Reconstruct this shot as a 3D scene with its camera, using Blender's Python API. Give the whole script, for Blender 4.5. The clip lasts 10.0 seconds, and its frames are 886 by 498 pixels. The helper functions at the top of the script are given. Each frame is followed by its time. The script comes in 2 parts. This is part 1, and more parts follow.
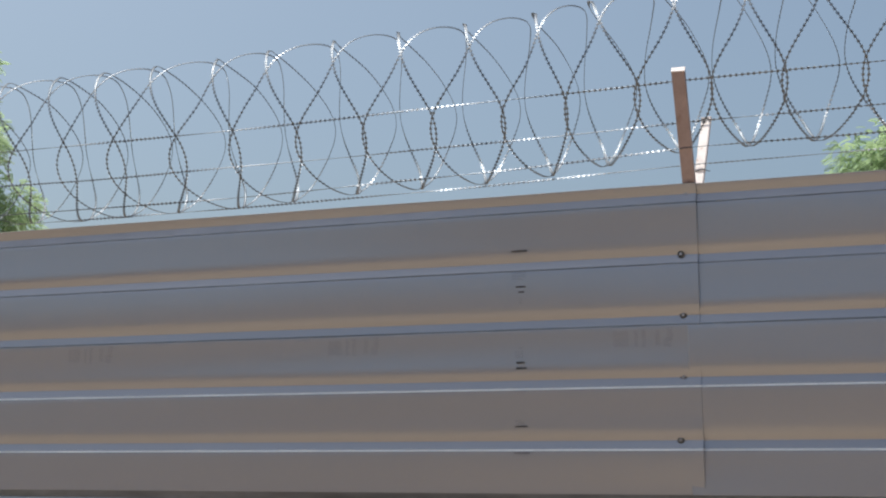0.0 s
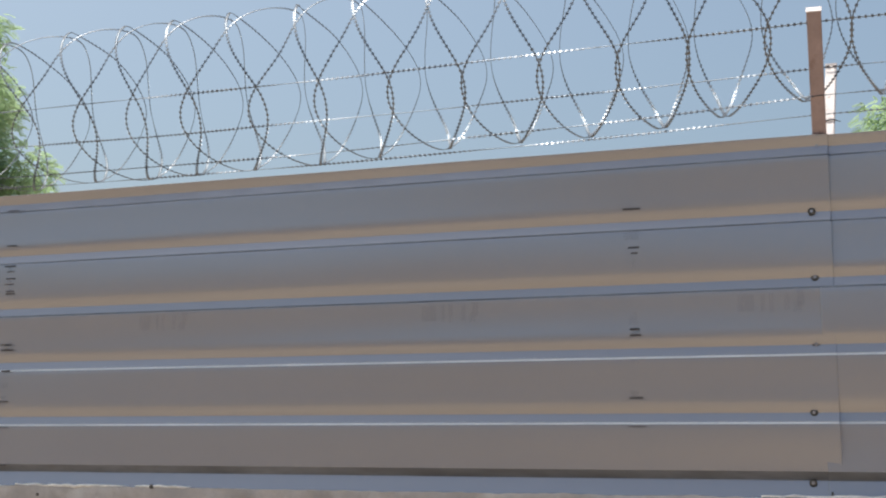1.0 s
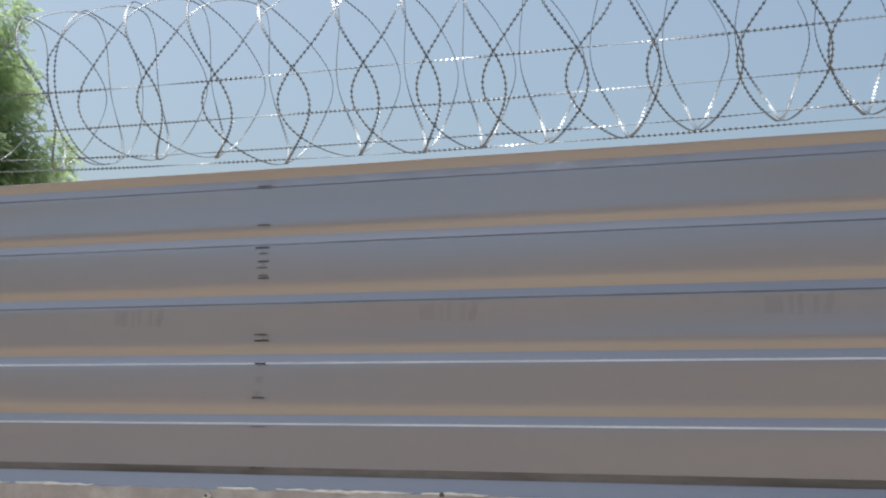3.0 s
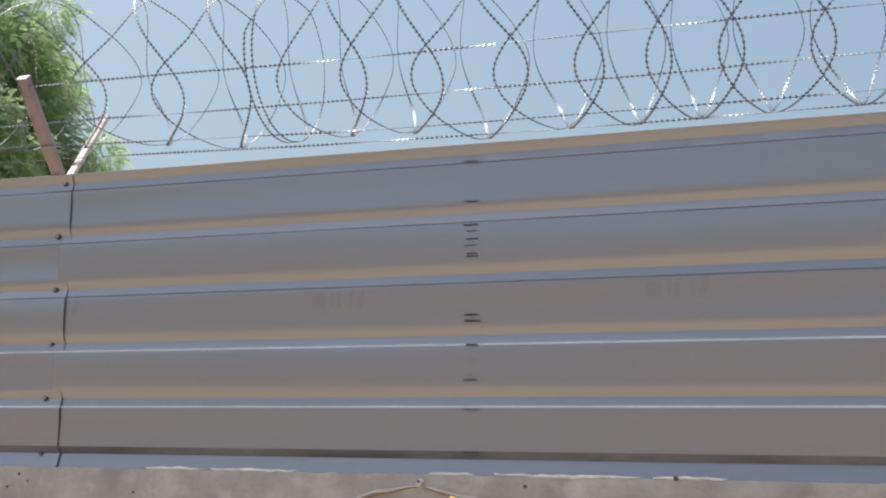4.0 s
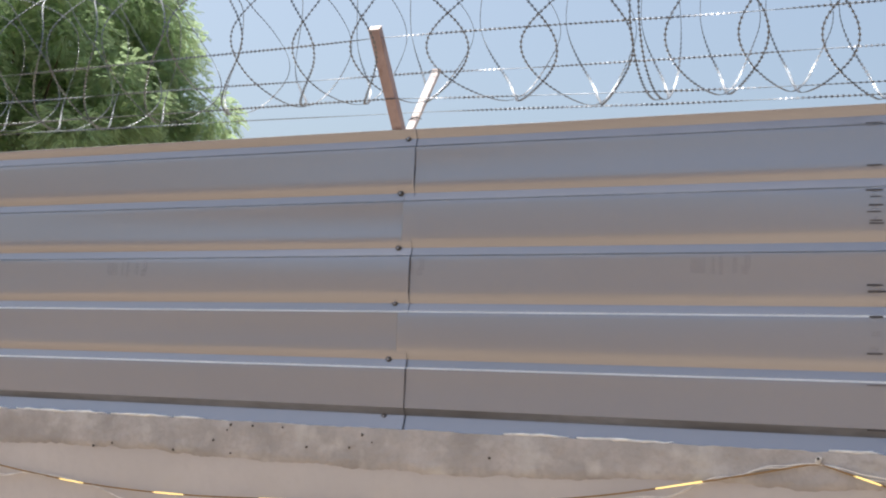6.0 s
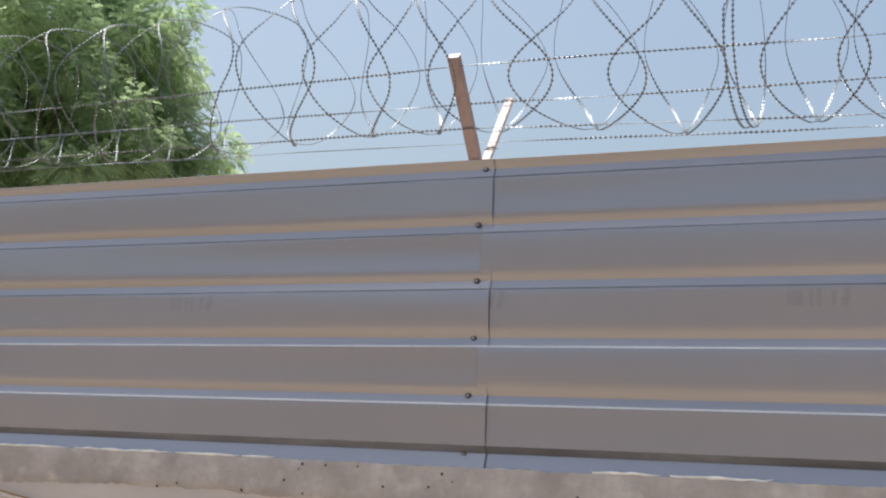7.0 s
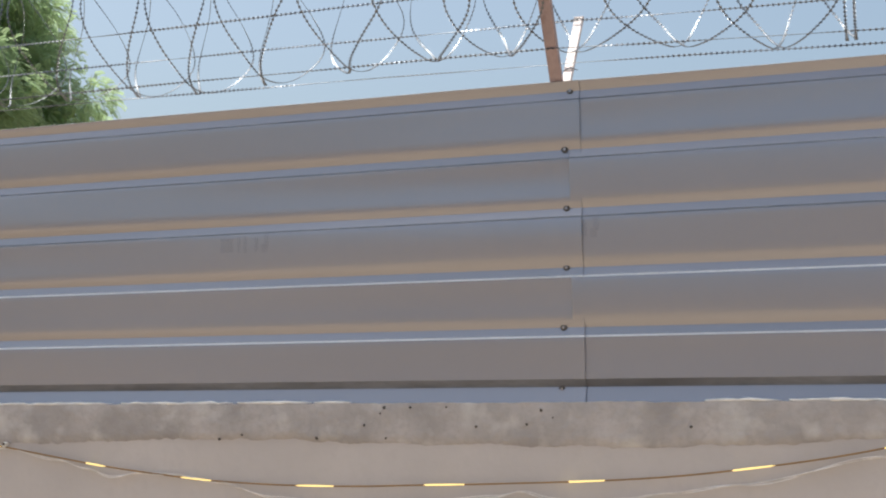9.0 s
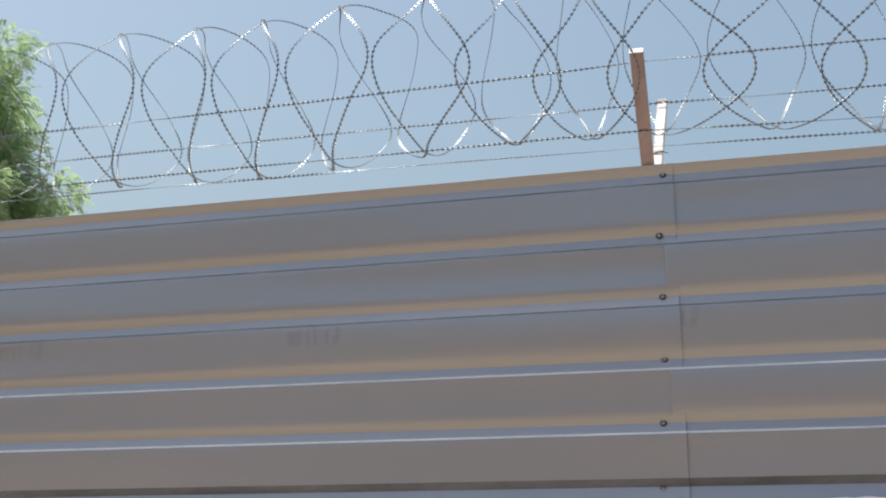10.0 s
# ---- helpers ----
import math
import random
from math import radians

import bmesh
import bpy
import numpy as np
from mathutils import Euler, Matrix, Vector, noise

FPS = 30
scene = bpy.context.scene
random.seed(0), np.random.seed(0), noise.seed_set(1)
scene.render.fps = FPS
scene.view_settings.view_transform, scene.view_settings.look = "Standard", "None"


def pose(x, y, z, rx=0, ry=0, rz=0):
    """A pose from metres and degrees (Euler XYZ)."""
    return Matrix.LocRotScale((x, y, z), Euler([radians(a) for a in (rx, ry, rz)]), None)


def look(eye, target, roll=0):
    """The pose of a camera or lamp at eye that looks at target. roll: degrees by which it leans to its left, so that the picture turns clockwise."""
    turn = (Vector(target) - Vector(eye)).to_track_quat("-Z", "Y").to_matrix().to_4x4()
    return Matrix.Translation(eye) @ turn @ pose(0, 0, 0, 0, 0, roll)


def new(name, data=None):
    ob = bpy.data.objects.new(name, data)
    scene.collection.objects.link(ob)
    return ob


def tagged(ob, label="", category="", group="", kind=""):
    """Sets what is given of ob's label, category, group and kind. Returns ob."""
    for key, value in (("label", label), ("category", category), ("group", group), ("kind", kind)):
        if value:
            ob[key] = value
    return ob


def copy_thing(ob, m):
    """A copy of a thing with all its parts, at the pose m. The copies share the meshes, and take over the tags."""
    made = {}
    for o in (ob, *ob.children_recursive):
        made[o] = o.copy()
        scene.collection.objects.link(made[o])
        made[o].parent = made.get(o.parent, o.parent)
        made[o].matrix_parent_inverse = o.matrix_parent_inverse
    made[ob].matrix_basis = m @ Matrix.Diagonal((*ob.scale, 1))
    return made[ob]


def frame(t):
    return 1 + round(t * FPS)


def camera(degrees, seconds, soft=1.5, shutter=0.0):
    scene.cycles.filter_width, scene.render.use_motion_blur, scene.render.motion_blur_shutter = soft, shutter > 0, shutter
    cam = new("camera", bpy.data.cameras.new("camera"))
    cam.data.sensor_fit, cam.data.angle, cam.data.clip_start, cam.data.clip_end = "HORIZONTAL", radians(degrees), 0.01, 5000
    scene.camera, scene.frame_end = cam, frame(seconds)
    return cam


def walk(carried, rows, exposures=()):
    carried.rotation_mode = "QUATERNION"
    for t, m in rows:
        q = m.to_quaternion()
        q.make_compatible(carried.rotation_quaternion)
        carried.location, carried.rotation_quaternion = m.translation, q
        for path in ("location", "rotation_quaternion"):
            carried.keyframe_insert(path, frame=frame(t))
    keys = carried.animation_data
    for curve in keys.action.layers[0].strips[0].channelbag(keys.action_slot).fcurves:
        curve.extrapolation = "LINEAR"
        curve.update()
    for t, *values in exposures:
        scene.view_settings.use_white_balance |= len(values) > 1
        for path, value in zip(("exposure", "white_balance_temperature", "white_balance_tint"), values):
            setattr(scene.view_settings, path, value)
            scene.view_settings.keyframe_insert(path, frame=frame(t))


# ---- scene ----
cam = camera(38.4, 10.0, soft=2.0)
PATH = [
    (0, (5.1, -4.1, 1.641), (4.451, -2.244, 2.011), 0.4),
    (0.5, (4.901, -4.013, 1.662), (4.227, -2.158, 1.988), 0.3),
    (1, (4.709, -3.906, 1.673), (4.044, -2.047, 1.99), 0.3),
    (1.5, (4.453, -3.795, 1.713), (3.768, -1.943, 2.031), 0.1),
    (2, (4.176, -3.743, 1.72), (3.486, -1.894, 2.045), 0.8),
    (3.5, (3.266, -3.857, 1.693), (2.617, -1.988, 1.986), 0.7),
    (4, (2.964, -3.865, 1.652), (2.26, -2.017, 1.953), 0.6),
    (4.5, (2.718, -3.828, 1.643), (1.963, -2.0, 1.934), 0.8),
    (5, (2.452, -3.845, 1.688), (1.676, -2.028, 1.993), 1.3),
    (5.5, (2.207, -3.953, 1.67), (1.377, -2.15, 1.917), 2.0),
    (6, (2.002, -4.065, 1.638), (1.173, -2.261, 1.883), 2.5),
    (7.5, (1.521, -4.089, 1.639), (0.723, -2.283, 1.959), 1.4),
    (8, (1.331, -4.17, 1.61), (0.622, -2.318, 1.863), 0.3),
    (8.5, (1.153, -4.215, 1.604), (0.501, -2.337, 1.82), 0.4),
    (9, (0.893, -4.15, 1.616), (0.267, -2.262, 1.826), -0.6),
    (9.5, (0.673, -4.104, 1.638), (0.048, -2.224, 1.912), -1.3),
    (10, (0.418, -4.064, 1.63), (-0.136, -2.176, 1.989), -1.1),
]
EXPOSURES = [(0, -0.33, 6270, 8), (0.5, -0.16, 6290, 8), (1, -0.14, 6310, 8), (1.5, -0.24, 6300, 5), (2, -0.17, 6330, 8), (3.5, -0.06, 6360, 8), (4.5, 0.04, 6380, 8),
             (5.3, 0.05, 6400, 9), (6, 0.16, 6430, 12), (7.4, 0.02, 6430, 11), (8.5, 0.1, 6420, 10), (9.5, 0.03, 6380, 8), (10, -0.04, 6360, 7)]
walk(cam, [(t, look(eye, target, roll)) for t, eye, target, roll in PATH], EXPOSURES)

# ---- light ----
SUN_ELEVATION, SUN_AZIMUTH = radians(73), radians(79.0)      # high, along the fence and a little behind it
sun_dir = Vector((-math.sin(SUN_AZIMUTH) * math.cos(SUN_ELEVATION),
                  math.cos(SUN_AZIMUTH) * math.cos(SUN_ELEVATION), math.sin(SUN_ELEVATION)))
world = bpy.data.worlds.new("sky")
world.use_nodes = True
scene.world = world
sky = world.node_tree.nodes.new("ShaderNodeTexSky")
sky.sky_type, sky.sun_disc = "NISHITA", False
sky.sun_elevation, sky.sun_rotation = SUN_ELEVATION, -SUN_AZIMUTH
sky.air_density, sky.dust_density, sky.ozone_density, sky.altitude = 1.0, 6.0, 0.8, 100
back = world.node_tree.nodes["Background"]
back.inputs["Strength"].default_value = 0.175
haze = world.node_tree.nodes.new("ShaderNodeMix")      # the greenish-grey cast of a dusty sky
haze.data_type, haze.blend_type = "RGBA", "MULTIPLY"
haze.inputs[0].default_value, haze.inputs[7].default_value = 1.0, (0.955, 1.0, 0.945, 1)
world.node_tree.links.new(sky.outputs[0], haze.inputs[6])
world.node_tree.links.new(haze.outputs[2], back.inputs["Color"])
sun = new("sun", bpy.data.lights.new("sun", "SUN"))
sun.data.energy, sun.data.angle, sun.data.color = 4.8, radians(0.53), (1.0, 0.95, 0.88)
sun.matrix_world = look(sun_dir * 50, (0, 0, 0))


# ---- materials ----
def material(name, colour, rough=0.6, metal=0.0, vary=0.15, scale=3.0, fine=40.0, bump=0.0, bump_scale=60.0,
             second=None, rough_vary=0.1, per_object=0.0, per_island=0.0, stretch=(1, 1, 1), bump_distance=0.01, calm=False):
    """A surface with colour varied at two scales, uneven gloss and fine relief."""
    m = bpy.data.materials.new(name)
    m.use_nodes = True
    n, l = m.node_tree.nodes, m.node_tree.links
    p = n["Principled BSDF"]
    p.inputs["Metallic"].default_value = metal
    co = n.new("ShaderNodeTexCoord")
    ma = n.new("ShaderNodeMapping")
    ma.inputs["Scale"].default_value = stretch
    l.new(co.outputs["Object"], ma.inputs["Vector"])

    def tex(s, detail=4.0):
        t = n.new("ShaderNodeTexNoise")
        t.inputs["Scale"].default_value, t.inputs["Detail"].default_value = s, detail
        l.new(ma.outputs[0], t.inputs["Vector"])
        return t.outputs["Fac"]

    def mixed(a, b, fac):
        x = n.new("ShaderNodeMix")
        x.data_type = "RGBA"
        for sock, v in ((x.inputs[0], fac), (x.inputs[6], a), (x.inputs[7], b)):
            if hasattr(v, "is_linked"):
                l.new(v, sock)
            else:
                sock.default_value = v
        return x.outputs[2]

    def ramp(v, lo, hi):
        r = n.new("ShaderNodeMapRange")
        r.inputs["From Min"].default_value, r.inputs["From Max"].default_value = lo, hi
        l.new(v, r.inputs["Value"])
        return r.outputs[0]

    c = tuple(colour) + (1,)
    dark = tuple(v * (1 - vary) for v in colour) + (1,)
    light = tuple(min(1, v * (1 + vary)) for v in colour) + (1,)
    col = mixed(dark, light, tex(scale, 1.0) if calm else ramp(tex(scale), 0.3, 0.7))
    col = col if calm else mixed(col, tuple(v * (1 - vary) for v in colour) + (1,), ramp(tex(fine, 6), 0.45, 1.1))
    if second:
        col = mixed(col, tuple(second[0]) + (1,), ramp(tex(second[1], 6), second[2], second[3]))
    for amount, node, out in ((per_object, "ShaderNodeObjectInfo", "Random"), (per_island, "ShaderNodeNewGeometry", "Random Per Island")):
        if amount:
            src = n.new(node)
            h = n.new("ShaderNodeHueSaturation")
            mr = n.new("ShaderNodeMapRange")
            mr.inputs["To Min"].default_value, mr.inputs["To Max"].default_value = 1 - amount, 1 + amount
            l.new(src.outputs[out], mr.inputs["Value"])
            l.new(mr.outputs[0], h.inputs["Value"])
            l.new(col, h.inputs["Color"])
            col = h.outputs[0]
    l.new(col, p.inputs["Base Color"])
    r = n.new("ShaderNodeMapRange")
    r.inputs["To Min"].default_value, r.inputs["To Max"].default_value = max(0.02, rough - rough_vary), min(1, rough + rough_vary)
    l.new(tex(scale * 4, 1.0 if calm else 4.0), r.inputs["Value"])
    l.new(r.outputs[0], p.inputs["Roughness"])
    if bump:
        b = n.new("ShaderNodeBump")
        b.inputs["Strength"].default_value, b.inputs["Distance"].default_value = bump, bump_distance
        l.new(tex(bump_scale, 8), b.inputs["Height"])
        l.new(b.outputs[0], p.inputs["Normal"])
    return m


STEEL = material("zinc_sheet", (0.39, 0.389, 0.42), 0.25, 0.62, 0.10, 1.1, 4, rough_vary=0.0, stretch=(0.4, 1, 1), calm=True)
BOLT = material("dark_screw", (0.09, 0.085, 0.08), 0.5, 0.6, 0.3, 200, 600)
# dark tone for folds of the sheet, shade put into the colour
FOLD_SHADE = material("shaded_fold", (0.17, 0.18, 0.205), 0.65, 0.1, 0.35, 9, 60, stretch=(0.3, 1, 1))
# pale line for the bright groove lips, a highlight put into the colour
LIP_LIGHT = material("lit_lip", (0.66, 0.67, 0.69), 0.6, 0.0, 0.15, 6, 60, stretch=(0.5, 1, 1))
INK = material("faded_ink", (0.06, 0.055, 0.06), 0.7, 0.0, 0.3, 60, 200)
PRIMER = material("red_primer", (0.40, 0.305, 0.305), 0.65, 0.0, 0.18, 9, 80, bump=0.15, bump_scale=120, second=((0.22, 0.13, 0.10), 14, 0.6, 0.75), bump_distance=0.002)
# paler than the primer: full sun on rear arm and caps, in colour
PALE = material("sunlit_paint", (0.74, 0.66, 0.64), 0.6, 0.0, 0.1, 20, 90, second=((0.42, 0.27, 0.2), 30, 0.66, 0.74))
RAZOR = material("galvanised_tape", (0.185, 0.20, 0.225), 0.40, 0.9, 0.15, 8, 90, rough_vary=0.08)
CEMENT = material("grey_cement", (0.44, 0.412, 0.402), 0.9, 0.0, 0.2, 6, 45, bump=0.9, bump_scale=30, second=((0.60, 0.58, 0.56), 9, 0.52, 0.72), bump_distance=0.008)
# near white, so that sun along the rim is in the colour
LIT_MORTAR = material("sunlit_mortar", (0.84, 0.82, 0.79), 0.9, 0.0, 0.2, 30, 120, bump=0.5, bump_scale=90, bump_distance=0.004)
PLASTER = material("beige_plaster", (0.58, 0.54, 0.52), 0.85, 0.0, 0.07, 2.2, 30, bump=0.2, bump_scale=50, bump_distance=0.004)
PIT = material("dark_hole", (0.10, 0.09, 0.08), 0.95, 0, 0.2, 50, 200)
EARTH = material("dry_earth", (0.29, 0.222, 0.152), 0.95, 0.0, 0.2, 0.3, 6, bump=0.5, bump_scale=4, second=((0.29, 0.235, 0.175), 0.15, 0.5, 0.65), bump_distance=0.03)
BARK = material("brown_bark", (0.13, 0.095, 0.07), 0.9, 0.0, 0.3, 4, 30, bump=0.8, bump_scale=14, stretch=(1, 1, 0.25))
LEAF = material("green_leaf", (0.25, 0.345, 0.19), 0.5, 0.0, 0.25, 0.5, 3.0, per_island=0.35)
CORD = material("amber_cord", (0.30, 0.18, 0.07), 0.6, 0.0, 0.2, 20, 90)
TWINE = material("grey_wire", (0.75, 0.72, 0.69), 0.6, 0.0, 0.2, 20, 90)
CLIP = material("white_clip", (0.72, 0.70, 0.66), 0.6, 0.0, 0.1, 60, 200)


def through_leaves(m):
    """Lets some light through the leaves."""
    n, l = m.node_tree.nodes, m.node_tree.links
    p, out = n["Principled BSDF"], n["Material Output"]
    tr = n.new("ShaderNodeBsdfTranslucent")
    tr.inputs["Color"].default_value = (0.52, 0.68, 0.39, 1)
    mix = n.new("ShaderNodeMixShader")
    mix.inputs[0].default_value = 0.5
    l.new(p.outputs[0], mix.inputs[1])
    l.new(tr.outputs[0], mix.inputs[2])
    l.new(mix.outputs[0], out.inputs["Surface"])


through_leaves(LEAF)
GLOW = bpy.data.materials.new("lit_led_tube")
GLOW.use_nodes = True
_p = GLOW.node_tree.nodes["Principled BSDF"]
_p.inputs["Base Color"].default_value = (0.8, 0.6, 0.2, 1)
_p.inputs["Emission Color"].default_value = (1.0, 0.76, 0.28, 1)
_p.inputs["Emission Strength"].default_value = 1.0
PRINT = material("faint_print", (0.20, 0.20, 0.215), 0.45, 0.3, 0.2, 40, 120)
_n, _l = PRINT.node_tree.nodes, PRINT.node_tree.links
_t = _n.new("ShaderNodeTexNoise")
_t.inputs["Scale"].default_value = 55
_r = _n.new("ShaderNodeMapRange")
_r.inputs["From Min"].default_value, _r.inputs["From Max"].default_value = 0.40, 0.72
_r.inputs["To Max"].default_value = 0.10
_l.new(_t.outputs["Fac"], _r.inputs["Value"])
_l.new(_r.outputs[0], _n["Principled BSDF"].inputs["Alpha"])


# ---- makers ----
def mesh_of(bm, name, mat, smooth=False):
    me = bpy.data.meshes.new(name)
    bm.normal_update()
    bm.to_mesh(me)
    bm.free()
    me.materials.append(mat)
    if smooth:
        me.polygons.foreach_set("use_smooth", [True] * len(me.polygons))
    return me


def part(name, bm, mat, parent=None, label="", smooth=False):
    ob = new(name, mesh_of(bm, name, mat, smooth))
    if parent:
        ob.parent = parent
    if label:
        tagged(ob, label)
    return ob


def raw(name, verts, faces, mat, parent=None, smooth=False):
    me = bpy.data.meshes.new(name)
    me.from_pydata(verts, [], faces)
    me.materials.append(mat)
    if smooth:
        me.polygons.foreach_set("use_smooth", [True] * len(me.polygons))
    ob = new(name, me)
    if parent:
        ob.parent = parent
    return ob


def thing(name, place, label, category, group="", kind=""):
    ob = new(name)
    ob.empty_display_size = 0.1
    ob.location = place
    return tagged(ob, label, category, group, kind)


def box(bm, size, m=Matrix(), bevel=0.0):
    made = bmesh.ops.create_cube(bm, size=1, matrix=m @ Matrix.Diagonal((*size, 1)))["verts"]
    if bevel:
        edges = list({e for v in made for e in v.link_edges})
        bmesh.ops.bevel(bm, geom=edges, offset=bevel, segments=2, affect="EDGES", profile=0.5)
    return bm


def tube(bm, points, radius, sides=6, taper=None, caps=True):
    """A tube along points; taper gives a radius for each."""
    pts = [Vector(p) for p in points]
    rings, up = [], Vector((0.13, 0.31, 0.94))
    for i, p in enumerate(pts):
        d = (pts[min(i + 1, len(pts) - 1)] - pts[max(i - 1, 0)]).normalized()
        a = d.cross(up)
        if a.length < 0.1:
            a = d.cross(Vector((1, 0, 0)))
        a.normalize()
        b = d.cross(a)
        r = taper[i] if taper else radius
        rings.append([bm.verts.new(p + (a * math.cos(k * math.tau / sides) + b * math.sin(k * math.tau / sides)) * r) for k in range(sides)])
    for r0, r1 in zip(rings, rings[1:]):
        for k in range(sides):
            bm.faces.new((r0[k], r0[(k + 1) % sides], r1[(k + 1) % sides], r1[k]))
    if caps:
        bm.faces.new(rings[0][::-1])
        bm.faces.new(rings[-1])
    return bm


# ---- ground and wall ----
WALL_TOP = 1.55
FACE = -0.016                 # front face of the masonry
bm = bmesh.new()
bmesh.ops.create_grid(bm, x_segments=60, y_segments=60, size=2000)
for v in bm.verts:
    far = max(abs(v.co.x), abs(v.co.y)) / 2000
    v.co.x *= far
    v.co.y *= far
ground = tagged(part("ground", bm, EARTH), "dry sandy earth, bare and sunlit", "ground", kind="structure")

X0, X1 = -9.06, 9.08          # ends of the fence that is built


def band_bottom(x):
    """Ragged lower edge of the cement coat."""
    return 1.415 + 0.022 * noise.noise((x * 1.1, 3, 0)) + 0.018 * noise.noise((x * 3.3, 9, 0)) + 0.009 * noise.noise((x * 14, 4, 0)) + 0.006 * noise.noise((x * 37, 4, 6)) \
        + 0.03 * max(0, min(1, (x - 0.7) * 3)) - 0.012 * math.exp(-((x - 0.25) / 0.35) ** 2)


def rim(x):
    return WALL_TOP + 0.004 * noise.noise((x * 5, 1, 0)) + 0.004 * noise.noise((x * 23, 2, 0))


wall = tagged(new("wall_front"), "beige plastered masonry wall with a ragged cement coat on top", "wall", kind="structure")
bm = bmesh.new()
box(bm, (X1 - X0, 0.2, WALL_TOP - 0.02), Matrix.Translation(((X0 + X1) / 2, FACE + 0.1 + 0.004, (WALL_TOP - 0.02) / 2)))
part("plaster", bm, PLASTER, wall)
# the cement coat: a slab with a ragged lower edge, pits and an uneven face
cols = int((X1 - X0) / 0.01)
verts, faces = [], []
ROWS = 9
for i in range(cols + 1):
    x = X0 + (X1 - X0) * i / cols
    lo, hi = band_bottom(x), rim(x)
    for j in range(ROWS):
        z = lo + (hi - lo) * j / (ROWS - 1)
        thick = 0.0 if j == 0 else 0.005 + 0.003 * noise.noise((x * 6, z * 6, 5)) + 0.002 * noise.noise((x * 25, z * 25, 8)) + 0.002 * noise.noise((x * 9, z * 30, 2))
        if j == ROWS - 1:
            thick -= 0.002 + 0.003 * abs(noise.noise((x * 31, 7, 7)))
        verts.append((x, FACE - thick + 0.003 * (j == 0), z))
    verts.append((x, FACE + 0.21, hi))
n = ROWS + 1
for i in range(cols):
    for j in range(n - 1):
        a = i * n + j
        faces.append((a, a + n, a + n + 1, a + 1))
raw("cement_coat", verts, faces, CEMENT, wall, True).data.set_sharp_from_angle(angle=radians(40))
# mortar smeared along the foot of the sheets, its sunlit edge painted pale
random.seed(4)
bm = bmesh.new()
x = X0
while x < X1:
    run = random.uniform(0.12, 0.7)
    if random.random() < 0.82 and not (-0.75 < x + run / 2 < 0.03):
        pts, rad = [], []
        k = max(4, int(run / 0.03))
        for i in range(k + 1):
            px = x + run * i / k
            pts.append((px, FACE + 0.002 + 0.003 * noise.noise((px * 20, 0, 3)), rim(px) + 0.0035 + 0.003 * noise.noise((px * 30, 5, 3))))
            rad.append((0.0055 + 0.004 * noise.noise((px * 17, 2, 9))) * math.sin(math.pi * min(1, max(0.06, i / k))) ** 0.4)
        tube(bm, pts, 0, 6, rad)
    x += run + random.uniform(0.0, 0.08)
part("mortar_rim", bm, LIT_MORTAR, wall, "mortar smeared under the sheets, pale as a sunlit edge", True)
# small pits in the cement
pit_mesh = None
for px, pz, s in ((-0.366, 1.47, 0.006), (-0.19, 1.478, 0.006), (-0.695, 1.535, 0.008), (-0.71, 1.515, 0.005), (-0.95, 1.43, 0.008),
                  (-1.33, 1.425, 0.007), (-1.24, 1.44, 0.006), (-0.77, 1.475, 0.006), (-0.69, 1.43, 0.005), (-0.14, 1.525, 0.007),
                  (-0.60, 1.535, 0.006), (-0.47, 1.535, 0.005), (0.35, 1.47, 0.006), (2.25, 1.553, 0.01), (1.78, 1.52, 0.008), (-0.10, 1.50, 0.004)):
    if pit_mesh is None:
        bm = bmesh.new()
        bmesh.ops.create_icosphere(bm, subdivisions=2, radius=1)
        for vert in bm.verts:
            vert.co *= 1 + 0.55 * noise.noise(vert.co * 1.7)
        pit_mesh = mesh_of(bm, "pit", PIT)
    ob = new("pit", pit_mesh)
    ob.parent = wall
    ob.location, ob.scale, ob.rotation_euler = (px, FACE - 0.005, pz), (s * 0.85, 0.004, s * 0.7), (0, px * 9, 0)

# unseen wall behind the camera, added for a warm reflection in the sheets
unseen_wall = tagged(new("wall_back"), "unseen plain beige wall, added for its reflection in the sheets", "wall", kind="structure")
bm = bmesh.new()
box(bm, (60, 0.3, 4.4), Matrix.Translation((0, -13.0, 2.2)), 0.02)
box(bm, (60.2, 0.42, 0.12), Matrix.Translation((0, -13.0, 4.46)), 0.02)
part("plaster", bm, PLASTER, unseen_wall)

# ---- metal sheets ----
PITCH, FOOT = 0.2, 1.6        # groove spacing and the height of the lowest groove
DEEP = 0.0130


def profile():
    """Points (depth, height) from the top edge down; crests at depth 0."""
    out = [(0.0012, 2.6305), (0.0, 2.6295), (0.0006, 2.626)]
    for k in range(5):
        z = FOOT + PITCH * (5 - k)
        if k:
            out += [(0.0, z + 0.037), (0.0010, z + 0.028)]
        out += [(DEEP * 0.20, z + 0.019), (DEEP * 0.42, z + 0.011), (DEEP * 0.72, z + 0.003), (DEEP, z - 0.0035), (DEEP - 0.0005, z - 0.006),
                (DEEP * 0.64, z - 0.021), (DEEP * 0.45, z - 0.030), (0.0004, z - 0.0365), (0.0, z - 0.039)]
        drop = PITCH - 0.076 + (0.012 if k == 4 else 0)
        for f in (0.12, 0.3, 0.5, 0.7, 0.88):
            out += [(0.0, z - 0.039 - f * drop)]
    out += [(0.0, FOOT + 0.026), (0.0008, FOOT + 0.0245), (0.0195, FOOT + 0.002), (0.020, FOOT - 0.001), (-0.0004, FOOT - 0.064), (-0.001, FOOT - 0.066)]
    return out


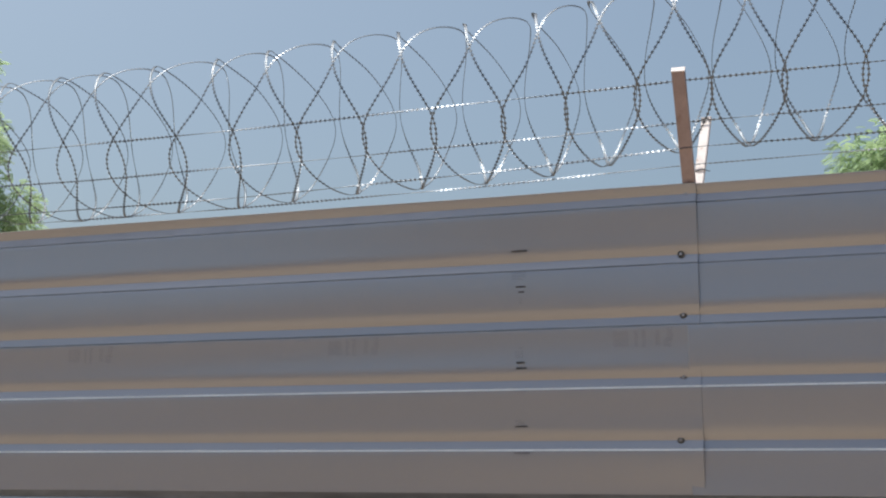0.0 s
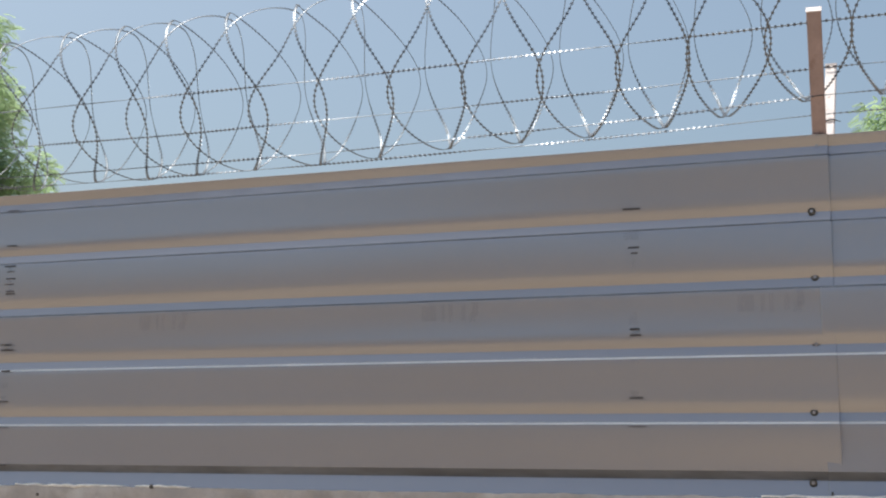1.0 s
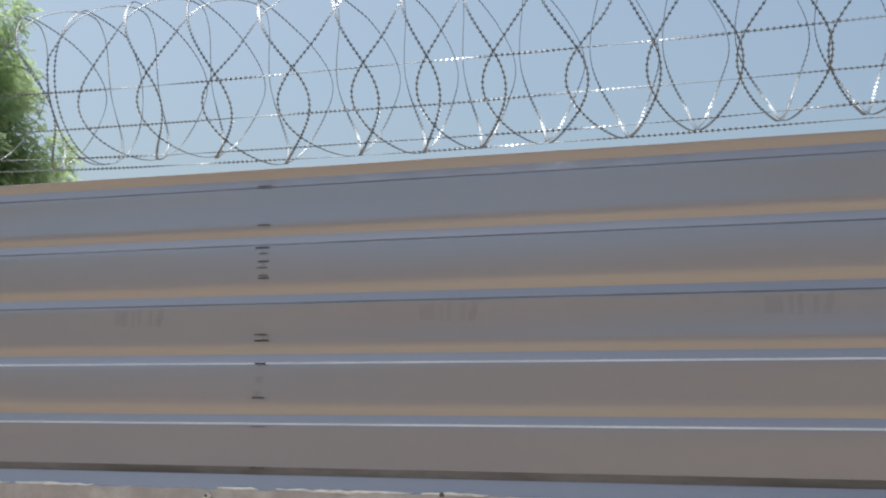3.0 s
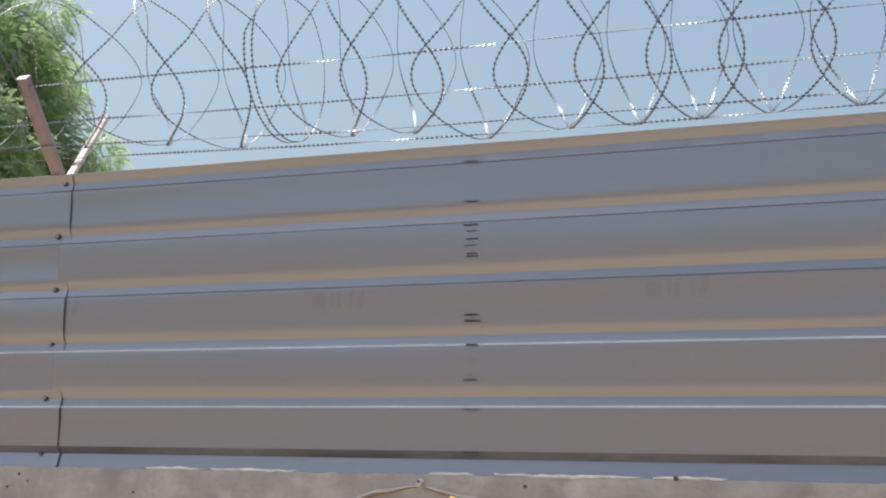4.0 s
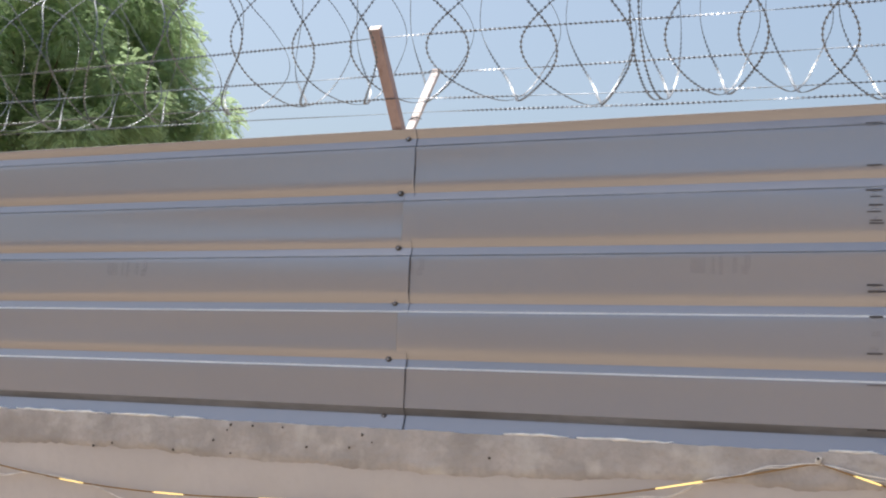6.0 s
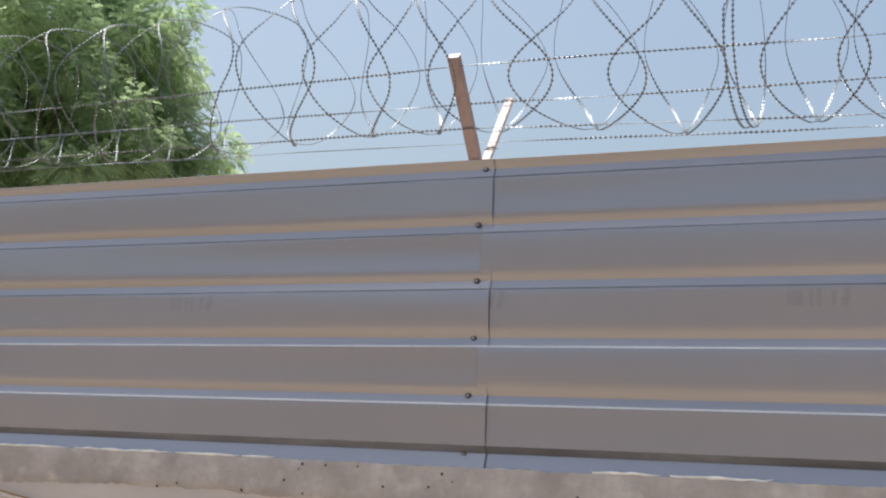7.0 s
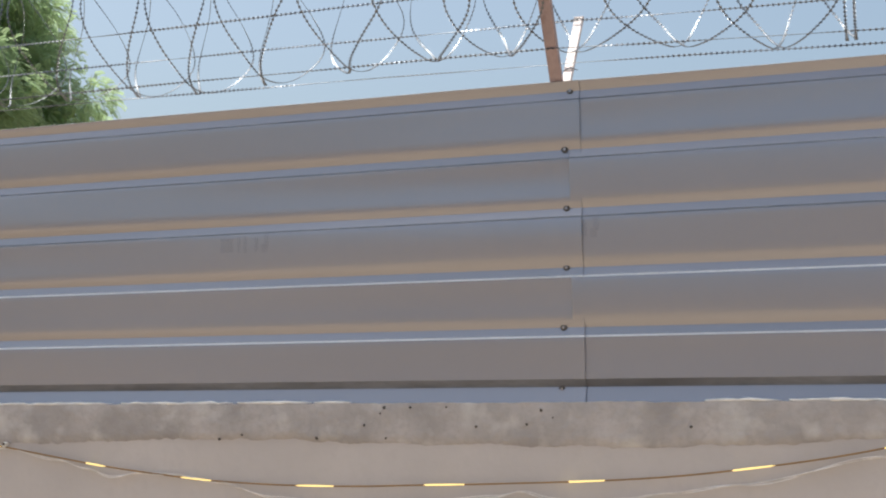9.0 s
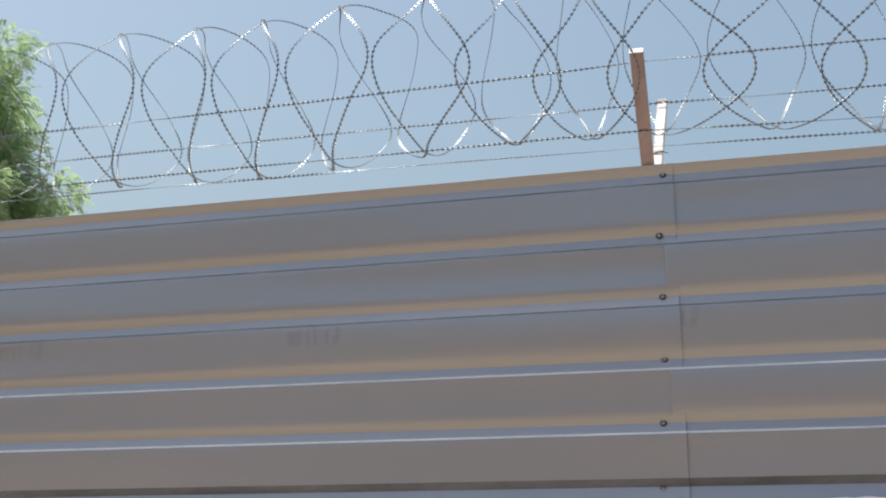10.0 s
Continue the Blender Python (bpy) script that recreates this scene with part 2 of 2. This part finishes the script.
def metal_sheet(xa, xb, lift):
    """One long sheet with five broad bands between recessed grooves, slightly buckled as thin metal is."""
    prof = profile()
    cols = max(2, int((xb - xa) / 0.12))
    verts, faces = [], []
    for i in range(cols + 1):
        x = xa + 0.004 + (xb - xa - 0.008) * (i - 1) / (cols - 2)
        x = xa if i == 0 else xb if i == cols else x
        for d, z in prof:
            bulge = 0.012 * noise.noise((x * 0.33 + 4.0, 2.0 + lift * 700, z * 5.0)) + 0.0006 * noise.noise((x * 2.5, 5.1, z * 7))
            edge = 0.0015 * noise.noise((x * 2.2, 3.3, 2.0)) if z > 2.6 else 0
            flare = 0.0035 * math.exp((x - xb) / 0.05) * max(0.25, min(1.0, (2.15 - z) / 0.4))       # the free end stands off a little
            verts.append((x, d - lift - flare + bulge, z + edge))
    n = len(prof)
    for i in range(cols):
        for j in range(n - 1):
            a = i * n + j
            faces.append((a, a + 1, a + n + 1, a + n))
    me = bpy.data.meshes.new("sheet")
    me.from_pydata(verts, [], faces)
    me.materials.append(STEEL)
    me.materials.append(LIP_LIGHT)
    me.materials.append(FOLD_SHADE)
    # each groove's upward lip: painted shade on the upper three, highlight on lower two
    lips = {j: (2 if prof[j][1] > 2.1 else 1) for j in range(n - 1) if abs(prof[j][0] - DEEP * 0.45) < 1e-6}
    lips.update({j: 2 for j in range(n - 1) if FOOT < prof[j][1] < FOOT + 0.0265})      # shade under the overhang at the foot, put into the colour
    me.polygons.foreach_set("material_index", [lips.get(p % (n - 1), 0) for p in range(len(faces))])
    me.polygons.foreach_set("use_smooth", [True] * len(me.polygons))
    me.set_sharp_from_angle(angle=radians(12))
    return me


bm = bmesh.new()
bmesh.ops.create_cone(bm, cap_ends=True, segments=12, radius1=0.0115, radius2=0.0115, depth=0.0018, matrix=pose(0, -0.001, 0, 90))
bmesh.ops.create_cone(bm, cap_ends=True, segments=6, radius1=0.0062, radius2=0.0055, depth=0.006, matrix=pose(0, -0.0045, 0, 90))
SCREW = mesh_of(bm, "screw", BOLT)
SCREW.materials.append(STEEL)
for poly in SCREW.polygons:
    if poly.center.y < -0.0021:
        poly.material_index = 1

SEAMS = (-9.05, -4.53, 0.008, 4.542, 9.07)
for s in range(4):
    xa, xb = SEAMS[s] - 0.04 + (0.04 if s == 0 else 0), SEAMS[s + 1]
    lift = (0.0045, 0.003, 0.0015, 0.0)[s]
    sheet = thing("metal_sheet", (0, 0, 0), "grey zinc-coated ribbed metal sheet standing on the wall", "metal sheet", "sheets of the fence")
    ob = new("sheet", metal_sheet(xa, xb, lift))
    ob.parent = sheet
    sol = ob.modifiers.new("thickness", "SOLIDIFY")
    sol.thickness, sol.offset = 0.0008, -1
    for k, off in enumerate((-0.034, -0.056, -0.054, -0.058, -0.072, -0.083)):
        sc = new("screw", SCREW)
        sc.parent = sheet
        sc.location = (xb + off, 0.0105 - lift + (0.007 if k == 5 else 0), FOOT + PITCH * (5 - k) - 0.003 - 0.004 * (k == 5))
        sc.rotation_euler = (0, k * 1.3, 0)
    if s in (1, 2):
        tab = bmesh.new()
        box(tab, (0.006, 0.003, 0.02), Matrix.Translation((xb - 0.03, 0.006 - lift, FOOT - 0.042)), 0.001)
        part("tab", tab, BOLT, sheet)
    # faded print: small plain bars in columns, and a wider worn print on the third band
    def bar(x, z, w, h, mat, name):
        b = bmesh.new()
        box(b, (w, 0.0008, h), Matrix.Translation((x, -lift - 0.0022, z)))
        part(name, b, mat, sheet)
    if s == 2:
        for x, marks in ((1.592, ((2.569, 0.05, 0.004), (2.435, 0.046, 0.004), (2.357, 0.05, 0.005), (2.347, 0.012, 0.016), (2.336, 0.034, 0.003),
                                  (2.310, 0.042, 0.005), (2.300, 0.02, 0.012), (2.289, 0.042, 0.004), (2.264, 0.012, 0.018), (2.262, 0.036, 0.004), (2.253, 0.042, 0.005),
                                  (2.062, 0.046, 0.005), (2.050, 0.026, 0.014), (2.042, 0.052, 0.006), (1.965, 0.04, 0.006), (1.958, 0.012, 0.010),
                                  (1.912, 0.028, 0.018), (1.868, 0.03, 0.012), (1.852, 0.046, 0.005), (1.757, 0.055, 0.003), (1.622, 0.052, 0.005))),
                         (3.944, ((2.435, 0.055, 0.006), (2.352, 0.048, 0.03), (2.312, 0.036, 0.006), (2.294, 0.036, 0.006), (2.263, 0.012, 0.024), (2.263, 0.006, 0.02),
                                  (2.105, 0.012, 0.008), (2.083, 0.028, 0.026), (2.056, 0.03, 0.006), (2.046, 0.022, 0.016), (2.037, 0.036, 0.006),
                                  (1.961, 0.044, 0.008), (1.955, 0.026, 0.010), (1.862, 0.03, 0.008), (1.852, 0.024, 0.016), (1.844, 0.044, 0.005), (1.757, 0.055, 0.003)))):
            for z, w, h in marks:
                bar(x + 0.004 * math.sin(z * 90), z, w, h, INK if h < 0.008 else PRINT, "printed_mark")
    for x in (-3.5, -2.4, -1.23, -0.02, 1.13, 2.27, 3.35, 4.37, 5.5):
        if SEAMS[s] < x + 0.02 <= xb or (abs(x) < 0.05 and s == 1):
            for dx2, w, h in ((-0.085, 0.05, 0.05), (-0.035, 0.012, 0.055), (-0.01, 0.014, 0.06)):
                bar(x + dx2, 2.125, w, h, PRINT, "worn_print")
        if SEAMS[s] < x + 0.075 <= xb:
            for dx2, dz, w, h in ((0.035, 0.0, 0.016, 0.05), (0.075, 0.012, 0.02, 0.045), (0.066, -0.015, 0.024, 0.03)):
                bar(x + dx2, 2.125 + dz, w, h, PRINT, "worn_print")

# ---- posts ----
def bracket_post(x):
    """An upright behind the sheets with two arms that spread into a V."""
    post = thing("fence_post", (x, 0, 0), "red-primed steel fence post with two spread arms", "fence post", "posts of the fence")
    b = bmesh.new()
    box(b, (0.04, 0.04, 2.62 - WALL_TOP + 0.1), Matrix.Translation((0, 0.062, (2.62 + WALL_TOP - 0.1) / 2)), 0.003)
    part("upright", b, PRIMER, post)

    def arm(name, foot, tip, size, label, paint):
        f, t = Vector(foot), Vector(tip)
        d = t - f
        m = Matrix.Translation((f + t) / 2) @ d.to_track_quat("Z", "Y").to_matrix().to_4x4()
        b = bmesh.new()
        box(b, (size[0], size[1], d.length), m, 0.004)
        a = part(name, b, paint, post, label)
        c = bmesh.new()
        box(c, (size[0] + 0.002, size[1] + 0.002, 0.003), Matrix.Translation(t) @ m.to_quaternion().to_matrix().to_4x4(), 0.001)
        part("cap", c, PALE, a)
        return a
    arm("front_arm", (-0.024, 0.056, 2.595), (-0.012, -0.224, 2.948), (0.042, 0.034), "red-brown steel arm leaning to the front", PRIMER)
    arm("rear_arm", (0.002, 0.032, 2.60), (0.012, 0.25, 2.917), (0.034, 0.016), "steel arm leaning back, its paint pale as in full sun", PALE)
    for y, z, w in ((0.235, 2.905, 0.05), (0.098, 2.69, 0.05)):
        b = bmesh.new()
        for o in (-0.008, 0.0, 0.008):
            tube(b, [(0.012 - w / 2 + 0.006 + o, y - 0.014, z + o * 0.4), (0.012 + o, y - 0.018, z + 0.004), (0.012 + w / 2 - 0.006 + o, y - 0.014, z - o * 0.4)], 0.0013, 5)
        part("wire_tie", b, BOLT, post)
    return post


first = bracket_post(SEAMS[2] - 0.06)
for x in (SEAMS[1], SEAMS[3], SEAMS[4] - 0.06):
    copy_thing(first, Matrix.Translation((x - (0.002 if x == SEAMS[3] else 0.06), 0, 0)))

# ---- razor wire ----
def razor(name, points, normals, label, category, group, width=0.0036, every=0.0180):
    """A flat tape along points, its face turned along normals, with pointed barbs on both edges."""
    P, N = np.array(points, float), np.array(normals, float)
    T = np.gradient(P, axis=0)
    T /= np.linalg.norm(T, axis=1)[:, None]
    N -= (N * T).sum(1)[:, None] * T
    N /= np.linalg.norm(N, axis=1)[:, None]
    B = np.cross(T, N)
    owner = thing(name, (0, 0, 0), label, category, group)
    h, t = width / 2, 0.0010
    ring = np.stack([P + B * h, P + B * h * 0.45 + N * t, P - B * h * 0.45 + N * t, P - B * h, P - B * h * 0.45 - N * t, P + B * h * 0.45 - N * t], 1)
    k = len(P)
    v = ring.reshape(-1, 3)
    f = [(i * 6 + j, i * 6 + (j + 1) % 6, (i + 1) * 6 + (j + 1) % 6, (i + 1) * 6 + j) for i in range(k - 1) for j in range(6)]
    raw("tape", v.tolist(), f, RAZOR, owner, True)
    s = np.r_[0, np.cumsum(np.linalg.norm(np.diff(P, axis=0), axis=1))]
    at = np.arange(every / 2, s[-1], every)

    def inter(A):
        return np.stack([np.interp(at, s, A[:, c]) for c in range(3)], 1)
    p, tt, nn, bb = inter(P), inter(T), inter(N), inter(B)
    L, W, th = 0.0040, 0.0056, 0.0009
    shape = [tt * L + bb * W, tt * 0.0025 + bb * h * 0.6, -tt * 0.0025 + bb * h * 0.6, -tt * L + bb * W,
             tt * L - bb * W, tt * 0.0025 - bb * h * 0.6, -tt * 0.0025 - bb * h * 0.6, -tt * L - bb * W, bb * W * 0.62, -bb * W * 0.62]
    v = np.concatenate([np.stack([p + q + nn * th for q in shape], 1), np.stack([p + q - nn * th for q in shape], 1)], 1)
    f = []
    for i in range(len(p)):
        o = i * 20
        for ids in ((0, 8, 1), (8, 2, 1), (8, 3, 2), (4, 5, 9), (9, 5, 6), (9, 6, 7)):
            f.append(tuple(o + q for q in ids))
            f.append(tuple(o + 10 + q for q in ids[::-1]))
        for a, b in ((0, 8), (8, 3), (4, 9), (9, 7), (0, 1), (2, 3), (4, 5), (6, 7)):
            f.append((o + a, o + b, o + 10 + b, o + 10 + a))
    tagged(raw("barbing", v.reshape(-1, 3).tolist(), f, RAZOR, owner), kind="stuff")
    return owner


# One period of the stretched coil, two turns: the angle round it (0 at the foot, 90 at the front) and how far along it lies, in feet.
# One turn bows back at the front, the next bows forward; neighbours touch at the foot, the front, the top and the rear, where they are clipped.
ROUND = (10, 30, 41, 53, 64, 76, 92, 105, 115, 124, 137, 152, 168, 186, 199, 212, 223, 237, 251, 270, 287, 299, 315, 340, 370,
         388, 402, 419, 430, 446, 462, 473, 488, 501, 518, 546, 561, 574, 589, 602, 621, 635, 645, 659, 673, 695, 730)
ALONG = (0, -.02, -.06, -.13, -.20, -.26, -.30, -.22, -.09, .04, .17, .22, .29, .43, .58, .70, .75, .67, .59, .46, .40, .42, .54, .80, 1.0,
         1.09, 1.22, 1.38, 1.50, 1.63, 1.63, 1.53, 1.37, 1.25, 1.15, 1.00, .88, .82, .85, .95, 1.12, 1.24, 1.32, 1.35, 1.25, 1.12, 1.0)
step = np.arange(10, 730, 2.0)
shift = np.interp(step, ROUND, ALONG) - (step - 10) / 720
shift = np.mean([np.roll(shift, k) for k in (-4, -3, -2, -1, 0, 1, 2, 3, 4)], axis=0)       # rounds the corners
# how low the coil hangs
SLUNG = ((-4.3, -2.0, -1.45, -0.83, -0.5, -0.03, 0.33, 0.65, 1.1, 1.33, 1.6, 1.88, 2.1, 2.5, 2.8, 3.3, 3.8, 4.03, 4.22, 4.5, 6.5),
         (2.73, 2.733, 2.712, 2.742, 2.755, 2.741, 2.727, 2.69, 2.70, 2.696, 2.652, 2.667, 2.660, 2.666, 2.666, 2.688, 2.69, 2.70, 2.72, 2.752, 2.755))


def razor_coil(feet, seed):
    """A coil whose turns touch the bottom at feet, unevenly spaced as a pulled-out coil is."""
    per, cells = 80, len(feet) - 1
    pts, nrm = [], []
    for i in range(2 * cells * per):
        deg = 10 + 360 * i / per
        q = (deg - 10) / 720 + float(np.interp((deg - 10) % 720, np.r_[step - 10, 720], np.r_[shift, shift[0]]))
        x = float(np.interp(q, range(cells + 1), feet))
        rolled = float(np.interp(x, (-1.0, -0.3), (0, 1)))     # past this stretch the coil is rolled to the front
        bow = 0.25 * math.exp(-(((deg % 360) - 92) / 48) ** 2)       # and bows more
        q += rolled * bow * float(np.interp(x, (2.3, 3.3), (1, 0.3))) * (-1 if deg % 720 < 360 else 1)
        a = radians(deg - 35 * rolled)
        x = float(np.interp(q, range(cells + 1), feet))
        low = float(np.interp(x, *SLUNG))
        r = 0.283 + 0.004 * noise.noise((i / per * 0.8, 5, seed))
        d = Vector((0, -math.sin(a), -math.cos(a)))
        pts.append((x + 0.012 * noise.noise((i / per * 2.1, 3, seed)), 0.012 + d.y * r * 0.98, low + r + d.z * r))
        turn = 1.35 * math.exp(-((((deg - 35 * rolled) % 360) - 225) / 62) ** 4)          # the tape stands on edge along the rear
        nrm.append((math.sin(turn) + 0.12 * math.sin(a * 1.7), d.y * math.cos(turn), d.z * math.cos(turn)))
    razor("razor_wire_coil", pts, nrm, "galvanised razor wire coil stretched along the fence top", "razor wire", "coils of razor wire")


razor_coil((-4.3, -4.0, -3.72, -3.43, -3.16, -2.88, -2.59, -2.31, -2.015, -1.695, -1.443, -1.156, -0.825, -0.522, -0.27, -0.03, 0.34, 0.655, 0.90), 3)
razor_coil((0.875, 1.10, 1.335, 1.605, 1.885, 2.12, 2.32, 2.545, 2.818, 3.03, 3.29, 3.54, 3.785, 4.032, 4.225, 4.48, 4.705, 4.92, 5.17, 5.43, 5.68,
            5.95, 6.2, 6.46), 8)

SPANS = [SEAMS[1] - 0.06, SEAMS[2] - 0.06, SEAMS[3] - 0.01, SEAMS[4] - 0.06]
for y, z, sags, seed in ((-0.21, 2.916, (0.020, 0.026, 0.0), 1), (0.232, 2.906, (-0.008, 0.026, -0.01), 2),
                         (-0.075, 2.728, (-0.003, 0.052, -0.01), 3), (0.09, 2.716, (-0.015, 0.038, -0.01), 4)):
    pts, nrm = [], []
    for a, b, sag in zip(SPANS, SPANS[1:], sags):
        k = 60
        for i in range(k + (b == SPANS[-1])):
            u = i / k
            x = a + (b - a) * u
            pts.append((x, y + 0.006 * noise.noise((x * 1.5, seed, 0)), z - sag * 4 * u * (1 - u) + 0.006 * noise.noise((x * 1.2, seed, 4))))
            turn = 5.5 * noise.noise((x * 0.8, seed * 3.7, 1))
            nrm.append((0, math.sin(turn), math.cos(turn)))
    razor("razor_wire_strand", pts, nrm, "straight galvanised razor wire strand tied to the posts", "razor wire", "straight strands")

# ---- light rope and wires on the wall ----
def rope_height(x):
    if x < 1.43:
        u = (x + 2.24) / (1.43 + 2.24)
        return 1.392 + (1.515 - 1.392) * u - 0.70 * u * (1 - u) - 0.015 * math.sin(math.tau * u) ** 2
    u = (x - 1.43) / 2.9
    return 1.515 + 0.03 * u - 0.95 * u * (1 - u)


rope = thing("light_rope", (0, 0, 0), "yellow LED light rope hung in swags on the wall", "light rope")
ropeY = FACE - 0.016
bm = bmesh.new()
tube(bm, [(x, ropeY + 0.002 * noise.noise((x * 4, 0, 0)), rope_height(x) + 0.003 * noise.noise((x * 3, 2, 0))) for x in np.arange(-3.4, 4.35, 0.04)], 0.0030, 8)
part("cord", bm, CORD, rope, smooth=True)
for xc, half in ((-2.75, 0.07), (-2.3, 0.05), (-1.845, 0.062), (-1.42, 0.066), (-0.955, 0.075), (-0.49, 0.085), (-0.015, 0.085), (0.53, 0.08), (1.035, 0.105),
                 (1.58, 0.05), (1.70, 0.045), (2.1, 0.08), (2.55, 0.08), (3.0, 0.08), (3.5, 0.08)):
    bm = bmesh.new()
    tube(bm, [(x, ropeY - 0.0005, rope_height(x) + 0.003 * noise.noise((x * 3, 2, 0))) for x in np.linspace(xc - half, xc + half, 9)], 0, 8,
         [0.0024 + 0.0008 * math.sin(math.pi * i / 8) for i in range(9)])
    part("lit_tube", bm, GLOW, rope, "glowing yellow LED section", True)
for x, z in ((1.432, 1.523), (-2.237, 1.398), (4.30, 1.535)):
    nail = thing("cable_clip", (0, 0, 0), "white plastic cable clip nailed to the wall", "cable clip", "cable clips")
    b = bmesh.new()
    box(b, (0.016, 0.02, 0.022), Matrix.Translation((x, FACE - 0.014, z + 0.002)) @ pose(0, 0, 0, 0, 25, 0), 0.004)
    part("saddle", b, CLIP, nail, smooth=True)
    b = bmesh.new()
    bmesh.ops.create_cone(b, cap_ends=True, segments=10, radius1=0.005, radius2=0.004, depth=0.006, matrix=Matrix.Translation((x, FACE - 0.026, z + 0.006)) @ pose(0, 0, 0, 90))
    part("nail", b, BOLT, nail)

WIRE = ((-3.2, 1.33), (-2.237, 1.388), (-2.0, 1.345), (-1.88, 1.315), (-1.77, 1.285), (-1.65, 1.302), (-1.5, 1.297), (-1.35, 1.275),
        (-1.1, 1.222), (-0.85, 1.205), (-0.65, 1.215), (-0.47, 1.228), (-0.30, 1.24), (-0.21, 1.258), (-0.1, 1.235), (0.0, 1.222), (0.12, 1.238),
        (0.27, 1.26), (0.5, 1.29), (0.94, 1.38), (1.15, 1.455), (1.30, 1.497), (1.432, 1.512), (1.6, 1.478), (1.9, 1.36), (2.3, 1.22), (2.9, 1.16),
        (3.6, 1.3), (4.30, 1.53))


def wire_height(x):
    for (xa, za), (xb, zb) in zip(WIRE, WIRE[1:]):
        if xa <= x <= xb:
            u = (x - xa) / (xb - xa)
            return za + (zb - za) * u * u * (3 - 2 * u)
    return WIRE[-1][1]


pair = thing("hanging_wire", (0, 0, 0), "thin grey twisted pair of wires slung on the wall", "wire")
for phase in (0, math.pi):
    bm = bmesh.new()
    tube(bm, [(x, FACE - 0.014 + 0.003 * math.cos(x * 22 + phase),
               wire_height(x) + (0.003 + 0.006 * max(0, noise.noise((x * 2.2, 1, 1)))) * math.sin(x * 13 + phase)) for x in np.arange(-3.2, 4.3, 0.02)], 0.0022, 6)
    part("strand", bm, TWINE, pair, smooth=True)


# ---- trees ----
def tree(place, height, spread, crown_low, clumps, seed, lean=(0, 0), sprays=190, grow=1.0):
    """A trunk that forks into limbs, and a crown of drooping feathered leaves gathered in clumps."""
    rng = np.random.default_rng(seed)
    owner = thing("tree", place, "leafy green tree with fine feathered foliage behind the fence", "tree", "trees")
    mid, tall = (height + crown_low) / 2, (height - crown_low) / 2
    bm = bmesh.new()
    k = 12
    trunk = [(lean[0] * (i / k) ** 2 + 0.1 * math.sin(i), lean[1] * (i / k) ** 2, mid * 0.95 * i / k) for i in range(k + 1)]
    tube(bm, trunk, 0, 10, [0.34 * (1 - 0.6 * i / k) + 0.12 * math.exp(-i) for i in range(k + 1)])
    centres = []
    while len(centres) < clumps:
        d = rng.normal(size=3)
        d /= np.linalg.norm(d)
        rad = rng.uniform(0.35, 1.0) ** 0.5
        c = d * np.array([spread, spread, tall]) * rad * (0.86 + 0.2 * rng.random()) + (lean[0], lean[1], mid)
        if c[2] > crown_low * 0.8:
            centres.append(c)
    for c in centres[:26]:
        a = Vector(trunk[rng.integers(5, k)])
        b = Vector(c)
        m = (a + b) / 2 + Vector((0, 0, -0.3 + 0.5 * rng.random()))
        tube(bm, [a, a.lerp(m, 0.6), m, m.lerp(b, 0.6), b], 0, 6, [0.11, 0.08, 0.055, 0.035, 0.012])
    part("trunk", bm, BARK, owner, smooth=True)
    V = []
    for c in centres:
        size = rng.uniform(0.75, 1.25) * grow
        m = int(sprays * (size / grow) ** 2)
        d = rng.normal(size=(m, 3))
        d /= np.linalg.norm(d, axis=1)[:, None]
        base = c + d * size * (rng.random(m) ** 0.4)[:, None] * (1, 1, 0.72)
        out = d * (1, 1, 0.45) + rng.normal(size=(m, 3)) * 0.45 + (0, 0, -0.12)
        out /= np.linalg.norm(out, axis=1)[:, None]
        side = np.cross(out, rng.normal(size=(m, 3)) * 0.5 + (0, 0, 1))
        side /= np.linalg.norm(side, axis=1)[:, None]
        drop = np.array([0, 0, -1.0])
        length = rng.uniform(0.20, 0.40, m)[:, None] * grow ** 0.8
        for j in range(6):
            f = 0.15 + 0.17 * j
            root = base + out * length * f + drop * length * 0.35 * f * f
            for sgn in (-1, 1):
                tip = root + (side * sgn * 0.75 + out * 0.55 + drop * 0.22) * length * (0.40 - 0.03 * j)
                w = out * length * 0.095
                V.append(np.stack([root, (root + tip) / 2 + w, tip, (root + tip) / 2 - w], 1))
    v = np.concatenate(V).reshape(-1, 3)
    q = np.arange(len(v)).reshape(-1, 4)
    me = bpy.data.meshes.new("crown")
    me.vertices.add(len(v))
    me.vertices.foreach_set("co", v.astype(np.float32).ravel())
    me.loops.add(len(v))
    me.loops.foreach_set("vertex_index", q.ravel().astype(np.int32))
    me.polygons.add(len(q))
    me.polygons.foreach_set("loop_start", (np.arange(len(q)) * 4).astype(np.int32))
    me.update(calc_edges=True)
    me.validate()
    me.materials.append(LEAF)
    ob = new("crown", me)
    ob.parent = owner
    return owner


tree((-30.9, 30.3, 0), 20.6, 7.4, 4.0, 200, 5, sprays=380, grow=1.36)
tree((6.0, 30.0, 0), 10.9, 2.7, 4.0, 90, 9, sprays=240)
